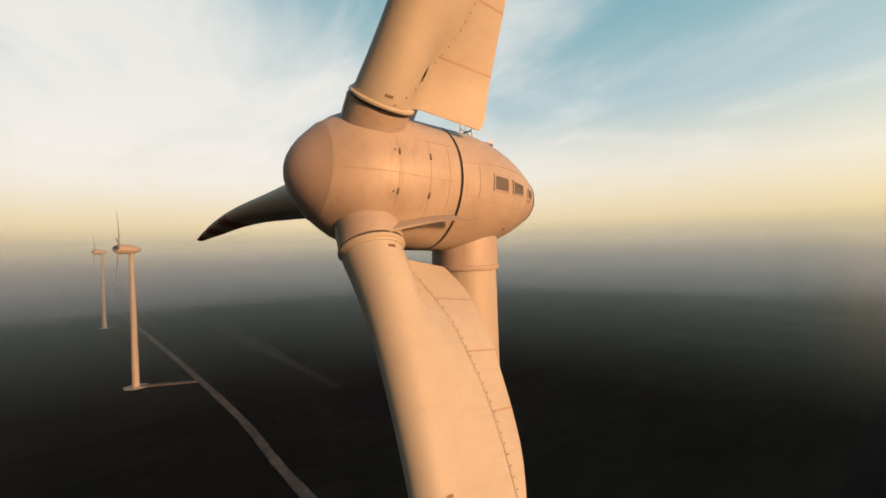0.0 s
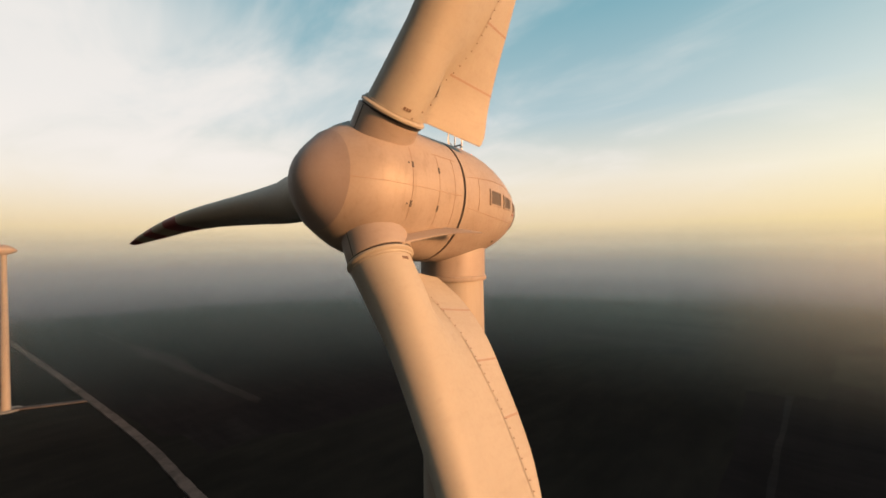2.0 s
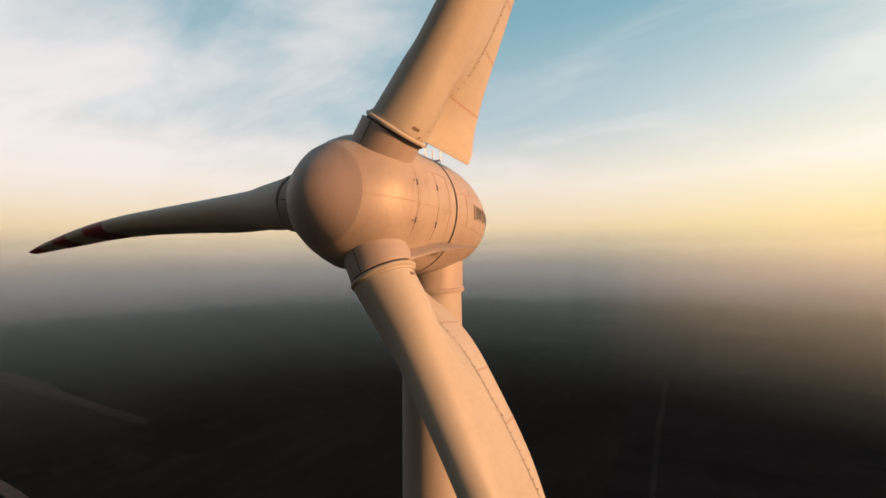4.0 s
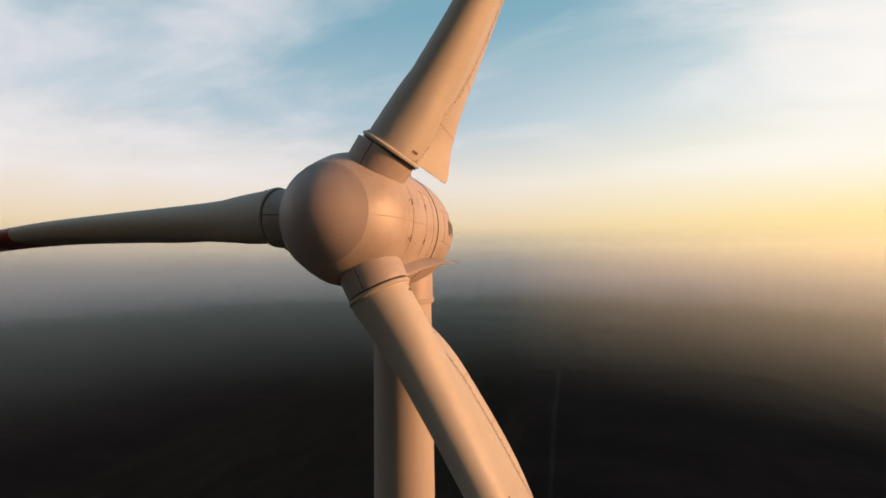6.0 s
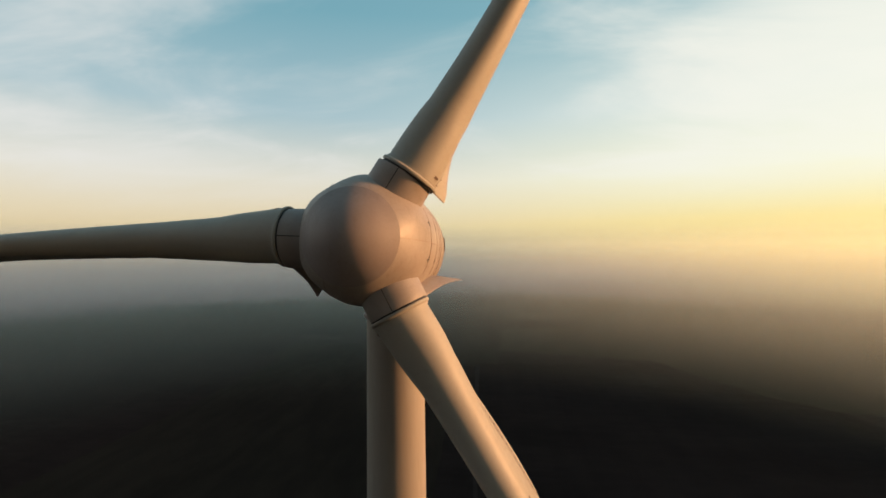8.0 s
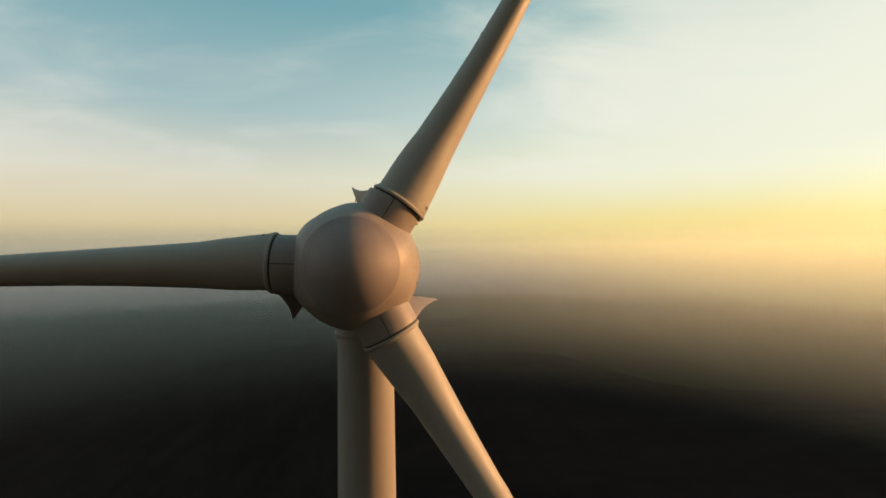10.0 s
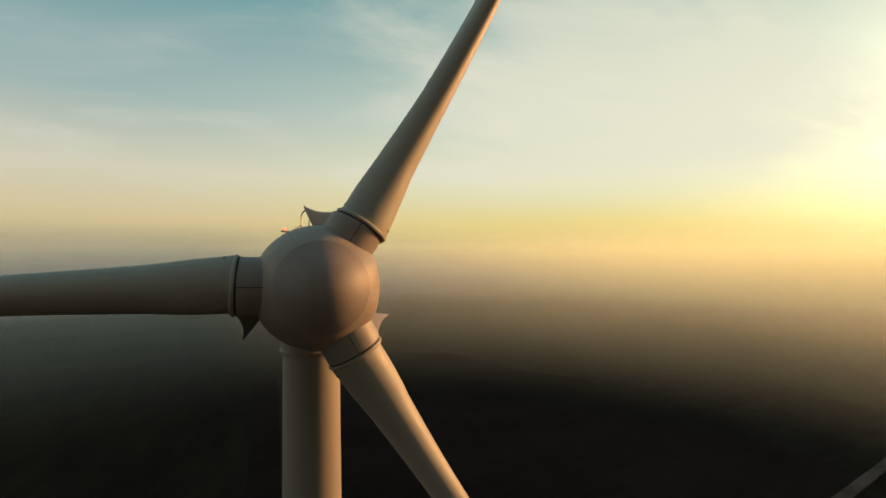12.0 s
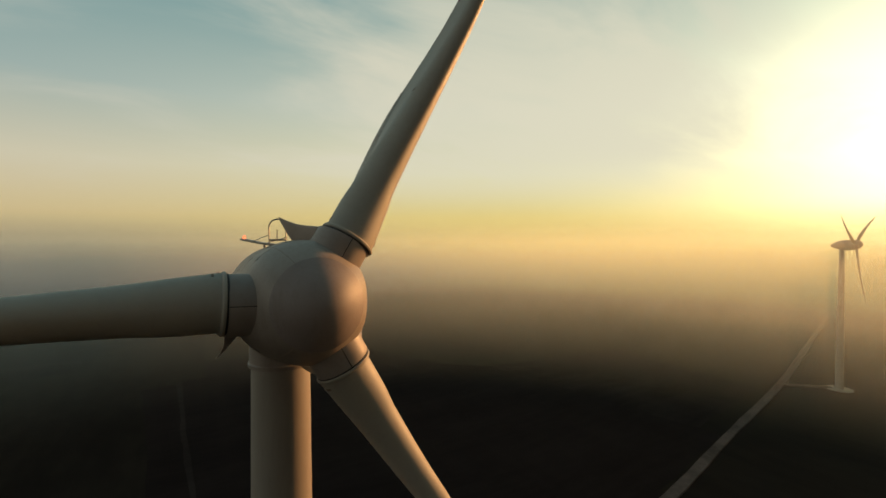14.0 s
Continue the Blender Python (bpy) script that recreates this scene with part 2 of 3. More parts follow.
def lerp_table(table, x):
    """Smooth values from rows (x, a, b, ...)."""
    n = len(table)
    if x <= table[0][0]:
        return [float(v) for v in table[0][1:]]
    if x >= table[-1][0]:
        return [float(v) for v in table[-1][1:]]
    k = max(i for i in range(n - 1) if table[i][0] <= x)
    x0, x1 = table[k][0], table[k + 1][0]
    h, t = x1 - x0, (x - x0) / (x1 - x0)

    def slope(i, c):
        a, b = max(i - 1, 0), min(i + 1, n - 1)
        return (table[b][c] - table[a][c]) / (table[b][0] - table[a][0])

    return [(2 * t ** 3 - 3 * t * t + 1) * table[k][c] + (t ** 3 - 2 * t * t + t) * h * slope(k, c) + (3 * t * t - 2 * t ** 3) * table[k + 1][c] + (t ** 3 - t * t) * h * slope(k + 1, c)
            for c in range(1, len(table[0]))]


# ---------------------------------------------------------------- ground, fields, tracks
def ground_sheet():
    bm = bmesh.new()
    radii = [0.5, 40, 90, 160, 260, 400, 600, 900, 1400, 2200, 3300, 4900]
    rings = []
    for r in radii:
        rings.append([bm.verts.new((r * math.cos(2 * math.pi * k / 96), r * math.sin(2 * math.pi * k / 96), 0)) for k in range(96)])
    for a, b in zip(rings, rings[1:]):
        for k in range(96):
            bm.faces.new((a[k], b[k], b[(k + 1) % 96], a[(k + 1) % 96]))
    bm.faces.new(rings[0])
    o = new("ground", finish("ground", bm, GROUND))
    return tagged(o, "flat dark evening farmland in brown and green", "ground", kind="structure")


ground_sheet()


def field(corners, z, mat, label):
    """A parcel of land: a low slab with an uneven outline."""
    bm = bmesh.new()
    rim = []
    n = len(corners)
    for k in range(n):
        a, b = Vector(corners[k]), Vector(corners[(k + 1) % n])
        steps = max(2, int((b - a).length / 25))
        side = Vector((-(b - a).y, (b - a).x)).normalized()
        for j in range(steps):
            p = a.lerp(b, j / steps) + side * (noise.noise(Vector((a.x + j * 3.1, b.y, k))) * 1.6 if j else 0)
            rim.append(p)
    far_off = max(abs(c[0]) + abs(c[1]) for c in corners) > 450
    z = z * (2.2 if far_off else 1.0)
    top = [bm.verts.new((p.x, p.y, z)) for p in rim]
    mid = sum((Vector(c) for c in corners), Vector((0, 0))) / n
    low = [bm.verts.new((*(p + (p - mid).normalized() * (26 if far_off else 7)), -0.02)) for p in rim]
    bm.faces.new(top)
    for k in range(len(rim)):
        bm.faces.new((low[k], low[(k + 1) % len(rim)], top[(k + 1) % len(rim)], top[k]))
    o = new("field", finish("field", bm, mat, 30))
    return tagged(o, label, "field", "fields", kind="structure")


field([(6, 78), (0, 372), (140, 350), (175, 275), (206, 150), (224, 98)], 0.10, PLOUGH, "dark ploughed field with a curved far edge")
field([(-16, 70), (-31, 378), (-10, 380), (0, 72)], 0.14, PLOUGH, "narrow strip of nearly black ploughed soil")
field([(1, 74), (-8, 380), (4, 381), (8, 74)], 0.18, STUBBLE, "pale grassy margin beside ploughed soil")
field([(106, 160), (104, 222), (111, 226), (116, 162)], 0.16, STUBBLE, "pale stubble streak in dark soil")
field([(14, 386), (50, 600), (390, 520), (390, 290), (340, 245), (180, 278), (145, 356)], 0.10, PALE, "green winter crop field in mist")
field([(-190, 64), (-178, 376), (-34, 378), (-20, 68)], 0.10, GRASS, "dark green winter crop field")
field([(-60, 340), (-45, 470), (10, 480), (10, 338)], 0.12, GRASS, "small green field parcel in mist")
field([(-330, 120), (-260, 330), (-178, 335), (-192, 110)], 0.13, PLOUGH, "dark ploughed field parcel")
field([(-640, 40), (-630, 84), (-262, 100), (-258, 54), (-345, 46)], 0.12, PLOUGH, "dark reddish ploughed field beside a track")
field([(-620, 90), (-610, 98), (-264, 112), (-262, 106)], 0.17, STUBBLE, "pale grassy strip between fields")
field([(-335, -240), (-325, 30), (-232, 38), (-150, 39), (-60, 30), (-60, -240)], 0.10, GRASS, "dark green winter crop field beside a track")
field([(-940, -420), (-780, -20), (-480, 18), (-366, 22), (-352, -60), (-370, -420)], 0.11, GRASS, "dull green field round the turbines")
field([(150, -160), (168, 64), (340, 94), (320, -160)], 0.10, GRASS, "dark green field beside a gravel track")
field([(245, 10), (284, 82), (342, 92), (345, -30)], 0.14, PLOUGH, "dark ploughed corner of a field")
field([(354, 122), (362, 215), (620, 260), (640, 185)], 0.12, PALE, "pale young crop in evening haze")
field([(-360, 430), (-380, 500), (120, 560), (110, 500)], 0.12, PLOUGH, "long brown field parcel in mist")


def track(points, width, name, label, z=0.6, crown=0.08):
    """A gravel road: crowned strip with soft shoulders along smooth points."""
    pts = [Vector((*p, 0)) for p in points]
    dense = []
    for k in range(len(pts) - 1):
        p0, p1, p2, p3 = pts[max(k - 1, 0)], pts[k], pts[k + 1], pts[min(k + 2, len(pts) - 1)]
        n = max(2, int((p2 - p1).length / 8))
        for j in range(n):
            t = j / n
            dense.append(0.5 * ((2 * p1) + (p2 - p0) * t + (2 * p0 - 5 * p1 + 4 * p2 - p3) * t * t + (3 * p1 - p0 - 3 * p2 + p3) * t ** 3))
    dense.append(pts[-1])
    bm = bmesh.new()
    rows = []
    for k, p in enumerate(dense):
        d = (dense[min(k + 1, len(dense) - 1)] - dense[max(k - 1, 0)]).normalized()
        s = Vector((-d.y, d.x, 0))
        wob = width * (1 + 0.22 * noise.noise(p * 0.05) + 0.12 * noise.noise(p * 0.21)) / 2
        rows.append([bm.verts.new(p + s * wob * f + Vector((0, 0, h))) for f, h in ((-1.1, -0.2), (-0.95, z), (-0.4, z + crown), (0, z + crown * 0.7), (0.4, z + crown), (0.95, z), (1.1, -0.2))])
    for a, b in zip(rows, rows[1:]):
        for k in range(6):
            bm.faces.new((a[k], b[k], b[k + 1], a[k + 1]))
    o = new(name, finish(name, bm, GRAVEL, 60))
    return tagged(o, label, "road", "farm tracks", kind="structure")


track([(-940, -16), (-676, 12), (-472, 29), (-338, 39), (-233, 45), (-151, 46), (0, 56), (90, 63), (159, 72), (234, 86), (347, 106), (446, 128), (760, 200)], 4.6, "road", "pale gravel farm road across dark fields")
track([(-355, 4), (-338, 40)], 4.6, "road", "gravel spur track to a turbine pad", 0.7)
track([(-682, -16), (-655, 14)], 4.6, "road", "gravel spur track to a turbine pad", 0.7)
track([(374, 86), (350, 108)], 4.6, "road", "gravel spur track to a turbine pad", 0.7)



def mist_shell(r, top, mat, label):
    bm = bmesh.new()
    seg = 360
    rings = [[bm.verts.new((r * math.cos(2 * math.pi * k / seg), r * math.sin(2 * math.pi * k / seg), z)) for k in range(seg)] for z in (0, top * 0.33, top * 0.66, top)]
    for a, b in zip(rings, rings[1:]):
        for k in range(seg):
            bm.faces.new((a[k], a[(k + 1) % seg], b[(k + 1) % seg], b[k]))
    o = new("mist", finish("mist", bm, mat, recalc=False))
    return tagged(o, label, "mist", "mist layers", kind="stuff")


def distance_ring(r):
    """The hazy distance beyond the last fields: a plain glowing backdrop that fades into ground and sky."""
    m = bpy.data.materials.new("glowing_far_haze")
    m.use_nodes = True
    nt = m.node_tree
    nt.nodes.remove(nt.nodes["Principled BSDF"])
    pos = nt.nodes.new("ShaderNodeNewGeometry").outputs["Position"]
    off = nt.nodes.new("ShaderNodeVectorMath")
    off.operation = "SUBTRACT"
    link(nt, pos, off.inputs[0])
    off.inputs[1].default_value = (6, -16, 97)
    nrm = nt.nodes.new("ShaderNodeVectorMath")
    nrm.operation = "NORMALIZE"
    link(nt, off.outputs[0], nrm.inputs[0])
    # sunlit haze is painted as emission, golden towards the sun
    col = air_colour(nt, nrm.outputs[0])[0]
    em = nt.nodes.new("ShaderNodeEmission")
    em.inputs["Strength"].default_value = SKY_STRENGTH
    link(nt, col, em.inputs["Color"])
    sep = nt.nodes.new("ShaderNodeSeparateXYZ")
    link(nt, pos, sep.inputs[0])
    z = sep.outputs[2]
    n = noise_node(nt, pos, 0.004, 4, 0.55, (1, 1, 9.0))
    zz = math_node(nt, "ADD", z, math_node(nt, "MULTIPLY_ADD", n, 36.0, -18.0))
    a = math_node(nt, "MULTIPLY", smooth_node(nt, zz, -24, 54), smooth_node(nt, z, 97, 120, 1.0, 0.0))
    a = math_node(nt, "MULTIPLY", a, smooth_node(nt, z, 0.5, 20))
    clear = nt.nodes.new("ShaderNodeBsdfTransparent")
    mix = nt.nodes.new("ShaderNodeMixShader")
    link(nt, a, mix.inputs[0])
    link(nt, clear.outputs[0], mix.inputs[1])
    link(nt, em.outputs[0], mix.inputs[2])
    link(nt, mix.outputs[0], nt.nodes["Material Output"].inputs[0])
    o = mist_shell(r, 130, m, "glowing backdrop of evening haze over flat land")
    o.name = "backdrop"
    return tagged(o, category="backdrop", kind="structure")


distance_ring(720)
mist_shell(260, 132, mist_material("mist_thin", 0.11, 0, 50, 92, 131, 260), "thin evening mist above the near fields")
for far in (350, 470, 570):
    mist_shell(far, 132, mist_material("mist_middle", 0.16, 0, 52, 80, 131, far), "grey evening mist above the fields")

# ---------------------------------------------------------------- the wind turbine
HUB_Z = 98.0
TILT = 4.3
BASE_Y = 7.0

# leading and trailing edge (v, w) and half thickness along the blade, in metres from the rotor axis
LEAD = [(4.0, 0.30, -1.42), (5, 0.27, -1.28), (6, 0.24, -1.14), (8, 0.25, -0.94), (12, 0.42, -0.86), (16, 0.72, -1.05), (21, 1.22, -1.45), (25, 1.88, -1.78), (28, 2.55, -2.0), (31, 3.28, -2.15), (33, 3.85, -2.25), (34, 4.22, -2.3)]
TRAIL = [(4.0, -1.35, 4.8), (4.5, -1.25, 5.2), (6, -0.42, 5.3), (8, 0.28, 5.25), (10, 0.68, 5.0), (14, 1.3, 4.2), (17, 1.62, 2.9), (21, 2.02, 1.3), (25, 2.62, 0.2), (28, 3.2, -0.45), (31, 3.8, -1.15), (33, 4.25, -1.75), (33.6, 4.36, -2.0), (34, 4.32, -2.25)]
THICK = [(4.0, 1.43), (6, 1.34), (8, 1.16), (12, 0.92), (16, 0.74), (21, 0.52), (25, 0.40), (28, 0.30), (31, 0.2), (33, 0.1), (34, 0.03)]
SEAM_LOW = [(4.25, 1.5), (5, 2.05), (6.0, 2.65), (6.8, 3.0), (8.3, 3.45), (10, 3.8), (12, 4.05), (16, 3.9)]
SEAM_HIGH = [(4.25, 3.2), (6.5, 3.6), (9.3, 4.0), (12, 4.3), (16, 4.2)]


def blade_frame(u):
    le, te = Vector(lerp_table(LEAD, u)), Vector(lerp_table(TRAIL, u))
    chord = (te - le).length
    d = (te - le) / chord
    return le, d, Vector((-d.y, d.x)), chord


def blade_half(u, x, chord):
    """Half thickness at x metres behind the leading edge."""
    r = lerp_table(THICK, u)[0]
    edge = 0.045 if u < 30 else 0.02
    e = min(1.0, max(0.0, (u - 4.3) / 6.0))
    b = e * e * (3 - 2 * e)
    rx = r if u < 8 else min(r * 1.25, chord * 0.3)
    if x < rx:
        h = r * math.sqrt(max(0.0, 1 - ((x - rx) / rx) ** 2))
    else:
        circ = r * math.sqrt(max(0.0, 1 - ((x - rx) / rx) ** 2)) if x < 2 * rx else 0.0
        k = (x - rx) / max(chord - rx, 0.01)
        taper = r * max(0.0, 1 - k) ** 1.15 * (1 + 0.45 * k * (1 - k))
        h = (1 - b) * circ + b * taper
    return h + edge * min(1.0, x / (0.5 * rx))


def blade_point(u, x, side, lift=0.0):
    """A point on the blade's skin; side +1 and -1 are its two faces."""
    le, d, nrm, chord = blade_frame(u)
    x = min(max(x, 0.0), chord)
    p = le + d * x + nrm * (-side) * (blade_half(u, x, chord) + lift)
    return Vector((u, p.x, -p.y))


def blade_section(u, n=22):
    chord = blade_frame(u)[3]
    xs = [chord * (0.5 - 0.5 * math.cos(math.pi * k / n)) ** 1.25 for k in range(n + 1)]
    return [blade_point(u, x, 1) for x in xs] + [blade_point(u, x, -1) for x in xs[::-1][:-1]]


def blade_shell(us):
    return loft([blade_section(u) for u in us])


def panel_strip(u0, u1, lift, n=9, rows=5, low=SEAM_LOW, high=SEAM_HIGH):
    """A trailing-edge panel that wraps from one seam round the edge to the other."""
    secs = []
    for k in range(rows + 1):
        u = u0 + (u1 - u0) * k / rows
        chord = blade_frame(u)[3]
        a, b = lerp_table(low, u)[0], lerp_table(high, u)[0]
        outer = [blade_point(u, a + (chord - a) * j / n, -1, lift) for j in range(n + 1)] + [blade_point(u, chord - (chord - b) * j / n, 1, lift) for j in range(n + 1)]
        outer[n] += Vector((0, blade_frame(u)[1].x, -blade_frame(u)[1].y)) * lift
        outer[n + 1] += Vector((0, blade_frame(u)[1].x, -blade_frame(u)[1].y)) * lift
        secs.append(outer)
    bm = loft(secs, closed=False)
    return bm


def skin_patch(u0, u1, x0, x1, side, lift):
    bm = bmesh.new()
    top = [[bm.verts.new(blade_point(u, x, side, lift)) for x in (x0, (x0 + x1) / 2, x1)] for u in (u0, (u0 + u1) / 2, u1)]
    for a, b in zip(top, top[1:]):
        for k in range(2):
            bm.faces.new((a[k], b[k], b[k + 1], a[k + 1]))
    ext = bmesh.ops.extrude_face_region(bm, geom=bm.faces[:])
    mid = Vector((0, blade_frame(u0)[2].x * -side, blade_frame(u0)[2].y * side))
    bmesh.ops.translate(bm, vec=mid * 0.02, verts=[v for v in ext["geom"] if isinstance(v, bmesh.types.BMVert)])
    return bm


JOINTS = [4.25, 6.75, 9.6, 12.3, 16.0]
BANDS = [23.0, 25.6, 28.0, 30.2, 32.2]


def bolt_bm():
    bm = bmesh.new()
    bmesh.ops.create_cone(bm, cap_ends=True, segments=8, radius1=0.038, radius2=0.026, depth=0.03)
    return bm


def blade_meshes():
    """The meshes of one blade, shared by the three."""
    out = []
    us = [4.24, 4.4, 4.7, 5.1, 5.6, 6.2, 7, 8, 9, 10, 11, 12, 13.5, 15, 17, 19, 21, 23.0]
    out.append(("blade_shell", finish("blade_shell", blade_shell(us), BLADE), "", None))
    ends = BANDS + [34.0]
    for k in range(5):
        a, b = ends[k], ends[k + 1]
        uu = [a + (b - a) * j / 4 for j in range(5)]
        if k == 4:
            uu = [32.2, 32.8, 33.3, 33.6, 33.85, 34.0]
        mat = RED if k % 2 == 0 else BLADE
        out.append(("tip_band", finish("tip_band", blade_shell(uu), mat), "dark red painted tip band" if k % 2 == 0 else "off-white painted tip band", None))
    # root: flange ring with a lip, then the round neck of the blade
    prof = [(4.02, 1.30), (4.02, 1.56), (4.05, 1.59), (4.14, 1.59), (4.19, 1.55), (4.23, 1.48), (4.32, 1.46), (4.32, 1.2)]
    out.append(("root_ring", finish("root_ring", turned(prof, 72, "x", True), BLADE), "pale root flange with a rounded lip", None))
    out.append(("root_gap", finish("root_gap", turned([(3.91, 1.50), (4.03, 1.50)], 64, "x", True), DARK), "black rubber gap seal", None))
    for a, b in zip(JOINTS, JOINTS[1:]):
        out.append(("trailing_panel", finish("trailing_panel", panel_strip(a + 0.025, b - 0.025, 0.022), PANEL, recalc=False), "", None))
    for j in JOINTS[1:]:
        out.append(("panel_joint", finish("panel_joint", panel_strip(j - 0.05, j + 0.05, 0.027, rows=1), SEAM, recalc=False), "brown sealant joint", None))
    bolt = finish("bolt", bolt_bm(), BOLT)
    for side, tab in ((-1, SEAM_LOW), (1, SEAM_HIGH)):
        u = 4.35
        while u < 15.8:
            x = lerp_table(tab, u)[0] + 0.10
            p = blade_point(u, x, side, 0.03)
            q = blade_point(u, x + 0.05, side, 0.03) - p
            t = blade_point(u + 0.05, x, side, 0.03) - p
            nn = q.cross(t).normalized()
            out.append(("bolt", bolt, "", Matrix.Translation(p) @ nn.to_track_quat("Z", "Y").to_matrix().to_4x4()))
            u += 0.42
    # rows of small stencilled bars near the root
    for side, x0 in ((-1, 1.05), (1, 1.05)):
        for k in range(3):
            out.append(("stencil_mark", finish("stencil_mark", skin_patch(4.55, 4.68, x0 + k * 0.13, x0 + 0.10 + k * 0.13, side, 0.002), BOLT), "dark stencilled bar", None))
    for u, x in ((14.6, 1.0),):
        out.append(("stencil_mark", finish("stencil_mark", skin_patch(u, u + 0.12, x, x + 0.28, 1, 0.002), BOLT), "dark stencilled bar", None))
    return out


HUB_PROF = [(-2.30, 2.27), (-2.10, 2.42), (-1.6, 2.73), (-1.1, 2.97), (-0.5, 3.19), (0.12, 3.34), (0.6, 3.41), (1.2, 3.46), (2.0, 3.48), (3.0, 3.49), (3.96, 3.49)]
NAC_PROF = [(4.14, 3.49), (4.9, 3.49), (5.8, 3.47), (6.7, 3.39), (7.6, 3.23), (8.4, 3.02), (9.2, 2.75), (10.0, 2.43), (10.8, 2.04), (11.6, 1.57), (12.3, 1.07), (12.8, 0.60), (13.05, 0.05)]
SINK = -0.016


def nac_mid(w):
    return -SINK * max(0.0, w - 3.8)


def swell(w, a):
    """How far the spinner's front shoulders swell beside the collars, a degrees from the top."""
    return 1 + 0.02 * max(0.0, 1 - ((w + 0.9) / 1.15) ** 2) * (1 - math.cos(radians(6 * (90 - a - 57.5))))


def hull_point(w, a, lift=0.0):
    """A point on spinner or nacelle at w behind the rotor plane, a degrees from the top towards the sunny side."""
    r = lerp_table(HUB_PROF if w < 4.05 else NAC_PROF, w)[0] * swell(w, a) + lift
    s = radians(a)
    return Vector((r * math.sin(s), w, r * math.cos(s) + nac_mid(w)))


def hull_strip(w0, w1, a0, a1, lift=0.006, nw=6, na=6, thick=0.02):
    """A thin plate that lies on the hull."""
    bm = bmesh.new()
    grid = [[bm.verts.new(hull_point(w0 + (w1 - w0) * i / nw, a0 + (a1 - a0) * j / na, lift)) for j in range(na + 1)] for i in range(nw + 1)]
    low = [[bm.verts.new(hull_point(w0 + (w1 - w0) * i / nw, a0 + (a1 - a0) * j / na, lift - thick)) for j in range(na + 1)] for i in range(nw + 1)]
    for i in range(nw):
        for j in range(na):
            bm.faces.new((grid[i][j], grid[i + 1][j], grid[i + 1][j + 1], grid[i][j + 1]))
    edge = [(0, j) for j in range(na + 1)] + [(i, na) for i in range(1, nw + 1)] + [(nw, j) for j in range(na - 1, -1, -1)] + [(i, 0) for i in range(nw - 1, 0, -1)]
    for (a, b), (c, d) in zip(edge, edge[1:] + edge[:1]):
        bm.faces.new((grid[a][b], grid[c][d], low[c][d], low[a][b]))
    return bm


def collar_bm():
    """Short tube on the spinner that carries a blade."""
    return turned([(1.6, 1.56), (3.0, 1.56), (3.60, 1.55), (3.88, 1.55), (3.93, 1.53), (3.93, 1.2)], 72, "x")


def fin_bm():
    """Curved shelf-like root fin beside a collar; it runs out to a point behind the spinner's edge."""
    outer = [(3.92, 1.35, 0.0), (3.84, 1.66, 0.70), (3.78, 1.97, 1.42), (3.76, 2.30, 2.15), (3.80, 2.62, 2.80), (3.88, 2.93, 3.48), (3.99, 3.18, 4.05)]
    inner = [(2.90, 0.40, 0.50), (2.65, 0.45, 1.20), (2.50, 0.60, 1.90), (2.58, 0.95, 2.50), (2.82, 1.50, 3.00), (3.32, 2.30, 3.52), (3.88, 3.06, 4.02)]
    secs = []
    for k, (o, i) in enumerate(zip(outer, inner)):
        o, i = Vector(o), Vector(i)
        t = k / (len(outer) - 1)
        th = Vector((0.10 * (1 - t) + 0.03, 0, 0))
        mid = o.lerp(i, 0.45) - Vector((0.07 * (1 - t), 0, 0))
        rim = (o - i).normalized() * 0.05
        pts = [i + th, mid + th, o + th * 0.8, o + rim, o - th * 0.8, mid - th, i - th]
        secs.append([(p.x, p.y, -p.z) for p in pts])
    return loft(secs)


def seam_bm(points, r=0.014):
    return tube(points, r, 6)


def spoke(th):
    """From blade axes (along, across, forward) to rotor axes for a blade at th degrees."""
    c, s = math.cos(radians(th)), math.sin(radians(th))
    return Matrix(((c, -s, 0, 0), (0, 0, -1, 0), (s, c, 0, 0), (0, 0, 0, 1)))


